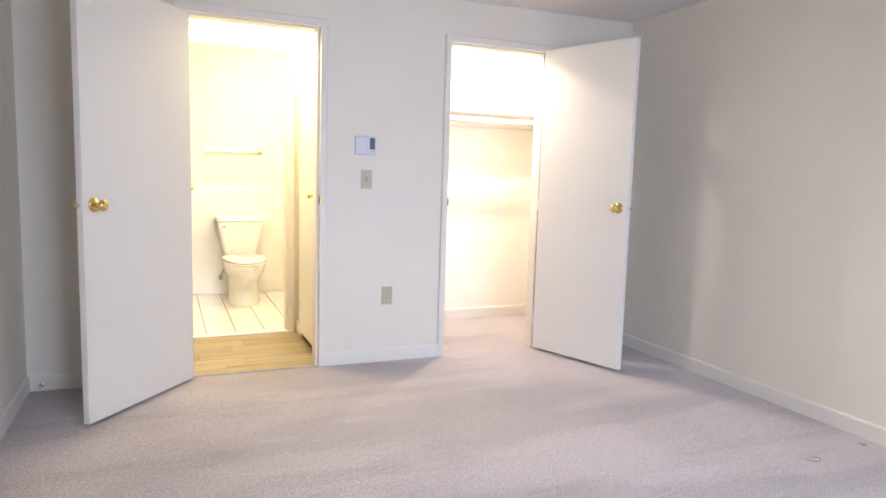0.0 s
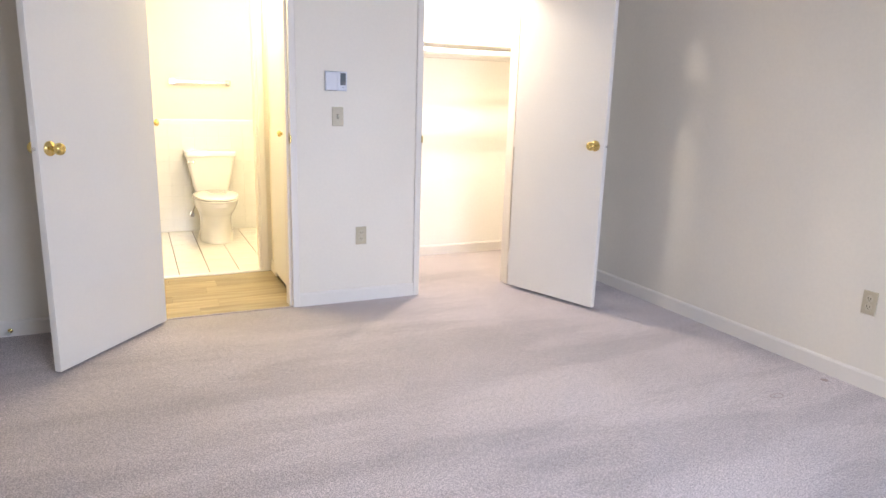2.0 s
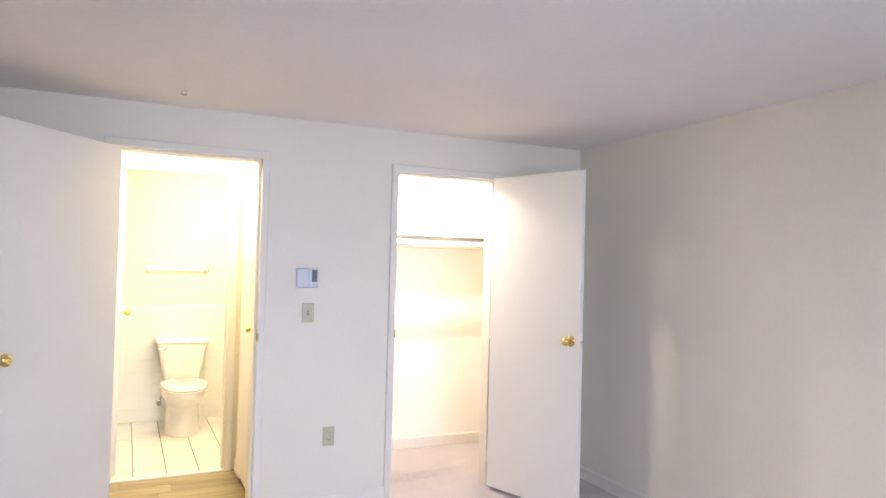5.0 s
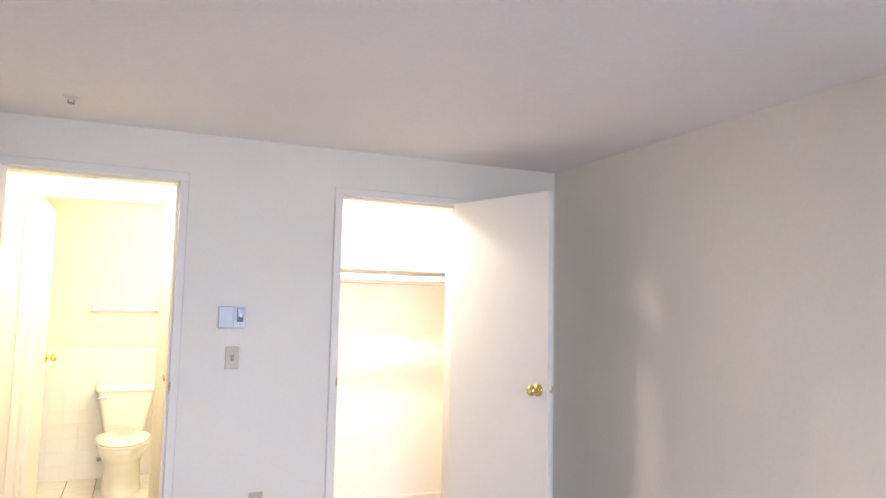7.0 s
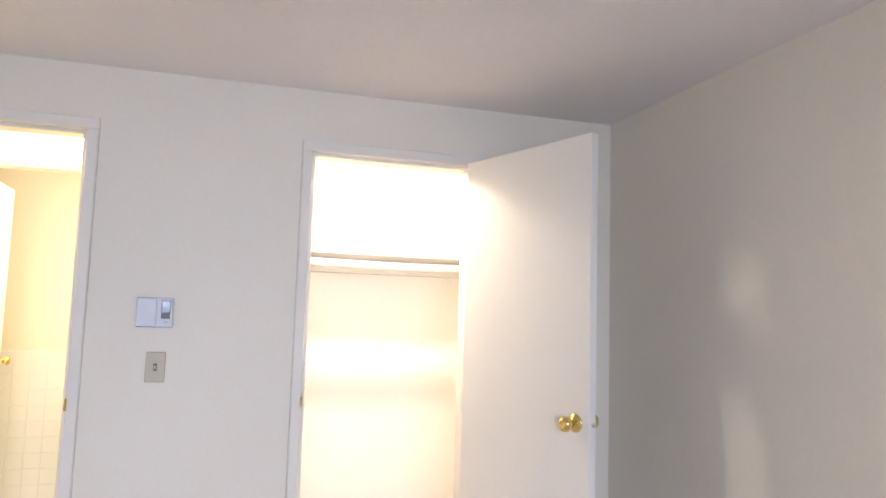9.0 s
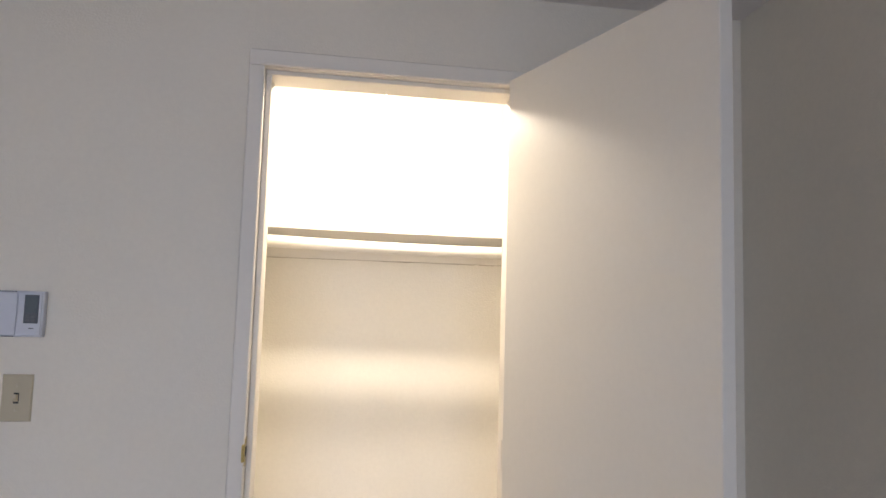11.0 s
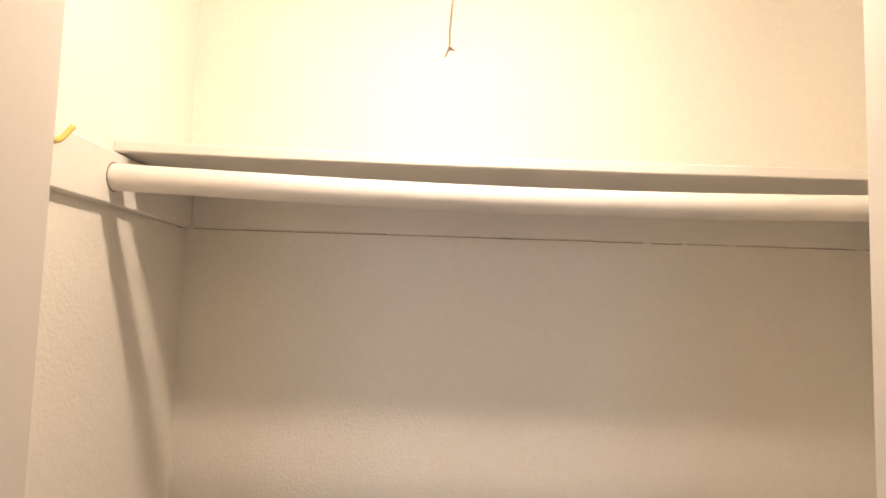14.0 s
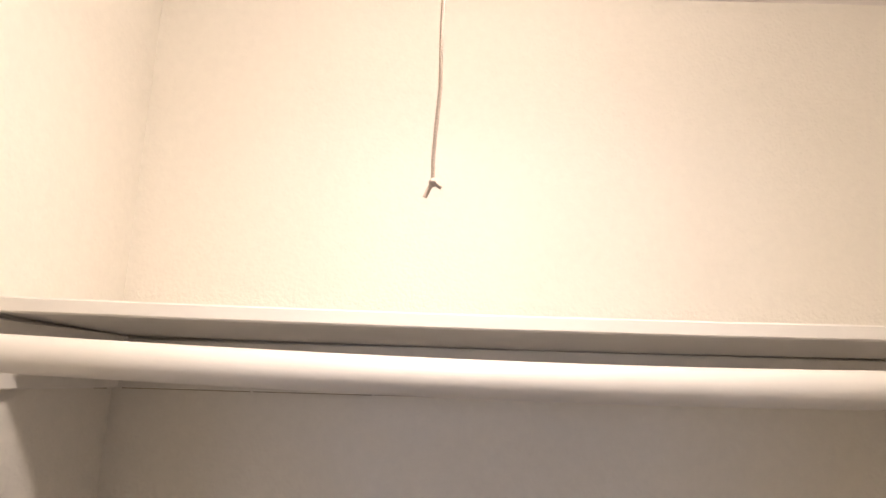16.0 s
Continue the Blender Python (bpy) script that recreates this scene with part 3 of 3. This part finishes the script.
# ---- closet fittings ----
SH_F, SH_B, SH_Z0, SH_Z1 = 0.685, C_N, 1.690, 1.709
nseg = 24
sections = []
for i in range(nseg + 1):
    x = C_W + 0.001 + (C_E - C_W - 0.002) * i / nseg
    sag = -0.006 * math.sin(math.pi * i / nseg)
    w = 0.0012 * math.sin(7.3 * x) + 0.0008 * math.sin(19 * x + 1)
    z0, z1 = SH_Z0 + sag, SH_Z1 + sag
    f = SH_F + w
    sections.append([(x, f, z0 + 0.002), (x, f + 0.002, z0), (x, SH_B - 0.001, z0), (x, SH_B - 0.001, z1), (x, f + 0.002, z1), (x, f, z1 - 0.002)])
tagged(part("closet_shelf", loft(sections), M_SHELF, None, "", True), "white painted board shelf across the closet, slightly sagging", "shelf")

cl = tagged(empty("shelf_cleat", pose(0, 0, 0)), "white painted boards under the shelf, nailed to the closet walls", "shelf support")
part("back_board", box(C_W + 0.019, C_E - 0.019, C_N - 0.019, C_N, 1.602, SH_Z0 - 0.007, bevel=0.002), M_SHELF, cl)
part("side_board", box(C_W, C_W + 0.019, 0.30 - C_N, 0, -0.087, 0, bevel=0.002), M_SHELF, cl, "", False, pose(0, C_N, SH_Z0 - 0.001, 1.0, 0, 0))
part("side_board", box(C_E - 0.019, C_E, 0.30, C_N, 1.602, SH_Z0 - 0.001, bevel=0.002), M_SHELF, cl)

crack_rng = random.Random(11)


def crack(name, ax, ay, bx, by, z, out):
    """Broken dark line of dried caulk between a board and the wall below it."""
    bm = bmesh.new()
    a, b = Vector((ax, ay, z)), Vector((bx, by, z))
    at, length = 0.0, (b - a).length
    d = (b - a).normalized()
    while at < length - 0.02:
        step = min(crack_rng.uniform(0.03, 0.11), length - at)
        p, q = a + d * at, a + d * (at + step)
        h = crack_rng.uniform(0.0008, 0.0018)
        o = Vector(out) * crack_rng.uniform(0.001, 0.003)
        corners = [(0, 0), (1, 0), (1, 1), (0, 1)]
        rings = [[tuple(e + o * u + Vector((0, 0, -h * v))) for u, v in corners] for e in (p, q)]
        r = [[bm.verts.new(c) for c in ring] for ring in rings]
        for k in range(4):
            bm.faces.new((r[0][k], r[0][(k + 1) % 4], r[1][(k + 1) % 4], r[1][k]))
        bm.faces.new(r[0])
        bm.faces.new(r[1])
        at += step + (crack_rng.uniform(0.004, 0.02) if crack_rng.random() < 0.35 else 0.0)
    return part(name, bm, M_CRACK, cl, "cracked dark caulk line")


crack("caulk_line", C_W + 0.019, C_N, C_E - 0.019, C_N, 1.602, (0, -1, 0))
crack("caulk_line", C_W, 0.32, C_W, C_N - 0.019, 1.601, (1, 0, 0))

ROD_Y, ROD_Z, ROD_R = 0.650, 1.640, 0.0220
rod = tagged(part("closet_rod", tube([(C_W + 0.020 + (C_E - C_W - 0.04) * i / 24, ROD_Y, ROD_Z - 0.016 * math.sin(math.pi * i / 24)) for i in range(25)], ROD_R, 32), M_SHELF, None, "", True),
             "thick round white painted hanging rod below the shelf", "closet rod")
for x, s in ((C_W + 0.019, 1), (C_E - 0.019, -1)):
    part("socket_hole", lathe([(0, 0), (ROD_R + 0.0025, 0), (ROD_R + 0.0025, 0.0012), (0, 0.0012)], 32), M_STAIN, rod, "dark gap round the rod end", True, pose(x, ROD_Y, ROD_Z, 0, 90 * s, 0))

for pts in ([(0.519, 1.690), (0.509, 1.683), (0.497, 1.672), (0.486, 1.664), (0.474, 1.660), (0.458, 1.661), (0.440, 1.665), (0.425, 1.668)],
            [(0.462, 1.626), (0.452, 1.624), (0.442, 1.617), (0.430, 1.610), (0.418, 1.608)]):
    bm = tube([(C_W + 0.0195, y, z - 0.004) for y, z in pts], 0.0042, 10)
    tagged(part("paint_drip", bm, M_YELLOW, None, "", True), "squiggle of dried yellow adhesive on the cleat", "adhesive mark", "adhesive marks")

lampb = tagged(empty("bulb_holder", pose(LX, LY, C_CEIL)), "porcelain ceiling lampholder with a lit bare bulb and pull cord", "ceiling lamp")
part("holder", lathe([(0, 0), (0.058, 0), (0.058, -0.010), (0.046, -0.020), (0.030, -0.040), (0.025, -0.070), (0.023, -0.090), (0, -0.090)], 28), M_PORC, lampb, "", True)
bulb = part("bulb", lathe([(0, -0.090), (0.013, -0.090), (0.014, -0.118), (0.020, -0.142), (0.029, -0.168), (0.031, -0.188), (0.026, -0.211), (0.014, -0.226), (0, -0.230)], 24), M_BULB, lampb, "lit frosted bulb", True)
bulb.visible_shadow = False
cord_pts = [(0.352, 0.354, 2.350), (0.352, 0.356, 2.22), (0.352, 0.364, 2.10), (0.351, 0.373, 1.98), (0.3495, 0.378, 1.90), (0.350, 0.380, 1.85), (0.3475, 0.381, 1.815), (0.346, 0.381, 1.79), (0.3465, 0.381, 1.772)]
cord = part("pull_cord", tube([(x - LX, y - LY, z - C_CEIL) for x, y, z in cord_pts], 0.0016, 8), M_CORD, lampb, "beige twisted cotton pull cord", True)
kn = bmesh.new()
bmesh.ops.create_uvsphere(kn, u_segments=10, v_segments=8, radius=0.0035, matrix=pose(0, 0, 0))
part("knot", kn, M_CORD, cord, "", True, pose(0.3465 - LX, 0.381 - LY, 1.770 - C_CEIL))
for d in ((-0.006, 0.0, -0.012), (0.0065, -0.001, -0.004)):
    part("frayed_end", tube([(0, 0, 0), (d[0] * 0.5, d[1], d[2] * 0.4), d], 0.0018, 8), M_CORD, cord, "", True, pose(0.3465 - LX, 0.381 - LY, 1.770 - C_CEIL))

# ---- bathroom things ----
TX = -1.045


def toilet():
    """Two-piece toilet: pedestal bowl, seat with closed lid, tapered tank."""
    t = tagged(empty("toilet", pose(TX, 2.60, 0)), "white porcelain two-piece toilet, lid closed, on tiled floor", "toilet")
    base = [(0.000, 0.143, 0.285, 0.20, -0.37), (0.022, 0.144, 0.286, 0.20, -0.37), (0.045, 0.138, 0.276, 0.20, -0.37), (0.14, 0.132, 0.258, 0.20, -0.37), (0.21, 0.133, 0.266, 0.20, -0.38),
            (0.255, 0.145, 0.305, 0.21, -0.40), (0.30, 0.168, 0.355, 0.22, -0.42), (0.345, 0.183, 0.385, 0.23, -0.43), (0.377, 0.184, 0.385, 0.23, -0.43)]
    part("bowl", loft([oval(0, cy, z, rx, f, bk) for z, rx, f, bk, cy in base]), M_PORC, t, "", True)
    part("seat", loft([oval(0, -0.43, z, rx, f, 0.20, square=2.2) for z, rx, f in ((0.378, 0.182, 0.385), (0.381, 0.190, 0.393), (0.391, 0.191, 0.394), (0.395, 0.187, 0.390))]), M_PORC, t, "white closed toilet seat", True)
    part("seat_lid", loft([oval(0, -0.43, z, rx, f, 0.20, square=2.2) for z, rx, f in ((0.400, 0.184, 0.386), (0.403, 0.188, 0.391), (0.413, 0.186, 0.388), (0.420, 0.168, 0.360), (0.423, 0.11, 0.25))]), M_PORC, t, "white closed lid", True)

    def ring(z, hw, y0, y1, r=0.035):
        out = []
        for cx, cy, a0 in ((hw - r, y1 - r, 0), (-hw + r, y1 - r, 90), (-hw + r, y0 + r, 180), (hw - r, y0 + r, 270)):
            for k in range(6):
                a = radians(a0 + 18 * k)
                out.append((cx + r * math.cos(a), cy + r * math.sin(a), z))
        return out

    part("tank", loft([ring(0.385, 0.140, -0.16, -0.005), ring(0.40, 0.150, -0.175, 0.0), ring(0.55, 0.178, -0.19, 0.0), ring(0.66, 0.201, -0.197, 0.0), ring(0.715, 0.212, -0.20, 0.0)]), M_PORC, t, "", True)
    part("tank_lid", loft([ring(0.715, 0.219, -0.208, 0.004), ring(0.720, 0.223, -0.213, 0.006), ring(0.750, 0.223, -0.213, 0.006), ring(0.761, 0.216, -0.206, 0.002), ring(0.764, 0.20, -0.19, -0.01)]), M_PORC, t, "", True)
    lever = part("flush_lever", lathe([(0, 0), (0.013, 0), (0.013, 0.008), (0.008, 0.012), (0, 0.012)], 18), M_CHROME, t, "chrome flush lever", True, pose(-0.148, -0.196, 0.672, 90, 0, 0))
    part("handle", tube([(0.0, 0.0, 0.012), (-0.03, 0.001, 0.017), (-0.062, -0.006, 0.015)], 0.0055, 10), M_CHROME, lever, "", True)
    for s in (-1, 1):
        part("hinge_cap", lathe([(0, 0), (0.016, 0), (0.015, 0.010), (0, 0.013)], 14), M_PORC, t, "", True, pose(s * 0.075, -0.235, 0.395))
        part("bolt_cap", lathe([(0, 0), (0.013, 0), (0.010, 0.014), (0, 0.018)], 14), M_PORC, t, "", True, pose(s * 0.105, -0.27, 0.043))


toilet()

valve = tagged(empty("shutoff_valve", pose(-1.215, B_N - 0.006, 0.165)), "chrome water shutoff valve with braided hose beside toilet", "valve")
part("escutcheon", lathe([(0, 0), (0.028, 0), (0.024, 0.006), (0.010, 0.009), (0, 0.009)], 20), M_CHROME, valve, "", True, pose(0, 0, 0, 90, 0, 0))
part("stem", tube([(0, 0, 0), (0, -0.07, 0)], 0.008, 12), M_STEEL, valve, "", True)
part("handle", lathe([(0, 0), (0.014, 0), (0.017, 0.005), (0.014, 0.012), (0, 0.013)], 16), M_STEEL, valve, "oval chrome handle", True, pose(0, -0.068, 0, 90, 0, 0))
part("hose", tube([(0, -0.055, 0.006), (0.012, -0.058, 0.05), (0.035, -0.065, 0.11), (0.045, -0.075, 0.18), (0.05, -0.08, 0.245)], 0.0065, 12), M_STEEL, valve, "braided steel hose", True)

bar = tagged(empty("towel_bar", pose(-1.083, B_N, 1.372)), "square chrome towel bar on the bathroom wall", "towel bar")
part("rail", box(-0.236, 0.236, -0.065, -0.049, -0.008, 0.008, bevel=0.001), M_CHROME_DARK, bar)
for s in (-1, 1):
    pm = box(s * 0.240 - 0.013, s * 0.240 + 0.013, -0.070, 0.0, -0.017, 0.017, bevel=0.003)
    post = part("post", pm, M_CHROME_DARK, bar)
    part("wall_plate", box(s * 0.240 - 0.024, s * 0.240 + 0.024, -0.008, 0.0, -0.024, 0.024, bevel=0.003), M_CHROME_DARK, post)

# ---- pieces of floors and walls ----
rng = random.Random(4)
# planks of the hall floor
PW = 0.152
y = 0.014
while y < H_N - 0.02:
    y1 = min(y + PW, H_N - 0.011)
    x = WEST + 0.01 - rng.uniform(0, 0.9)
    while x < H_E - 0.01:
        ln = 1.22
        a, b = max(x, WEST + 0.004), min(x + ln, H_E - 0.004)
        if b - a > 0.03:
            ob = part("plank", box(-(b - a) / 2, (b - a) / 2, -(y1 - y) / 2 + 0.0006, (y1 - y) / 2 - 0.0006, 0, 0.006, bevel=0.0008), M_PLANK, floor_hall, "", False,
                      pose((a + b) / 2, (y + y1) / 2, -0.0055))
        x += ln + 0.0012
    y = y1
# floor tiles of the bathroom
TP = 0.208
tile_mesh = finish(box(-TP / 2 + 0.0028, TP / 2 - 0.0028, -TP / 2 + 0.0028, TP / 2 - 0.0028, -0.004, 0.003, bevel=0.0018), "floor_tile", M_FTILE)
for i in range(-6, 4):
    for j in range(8):
        cx, cy = -1.016 + TP * (i + 0.5), 0.973 + TP * (j + 0.5)
        if cx - TP / 2 < B_W or cx + TP / 2 > B_E or cy + TP / 2 > B_N + 0.03:
            continue
        if cy - TP / 2 < B_S and (cx - TP / 2 < DX0 - 0.2 or cx + TP / 2 > DX1 + 0.2):
            continue
        ob = new("floor_tile", tile_mesh)
        ob.parent = floor_bath
        ob.matrix_basis = pose(cx, cy, 0, rng.uniform(-0.15, 0.15), rng.uniform(-0.15, 0.15), 0)
# wall tiles of the wainscot
WT = 0.1085
wains = structure("wainscot", box(B_W, B_E, B_N - 0.004, B_N, 0, 1.041), M_GROUT, "white glazed square wall tiles up to chest height", "wall tiles")
wt_mesh = finish(box(-WT / 2 + 0.0009, WT / 2 - 0.0009, -0.0045, 0, -WT / 2 + 0.0009, WT / 2 - 0.0009, bevel=0.0013), "wall_tile", M_TILE)
for i in range(16):
    for j in range(9):
        ob = new("wall_tile", wt_mesh)
        ob.parent = wains
        ob.matrix_basis = pose(-1.98 + WT * i, B_N - 0.0035, 0.010 + WT * (j + 0.5), rng.uniform(-0.25, 0.25), 0, rng.uniform(-0.25, 0.25))
cap = finish(loft([[(-WT / 2 + 0.0009 if k == 0 else WT / 2 - 0.0009, y, z) for y, z in ((0, 0), (-0.0045, 0), (-0.0045, 0.042), (-0.002, 0.048), (0, 0.049))] for k in (0, 1)]), "cap_tile", M_TILE)
for i in range(16):
    ob = new("cap_tile", cap)
    ob.parent = wains
    ob.matrix_basis = pose(-1.98 + WT * i, B_N - 0.0035, 0.012 + WT * 9)
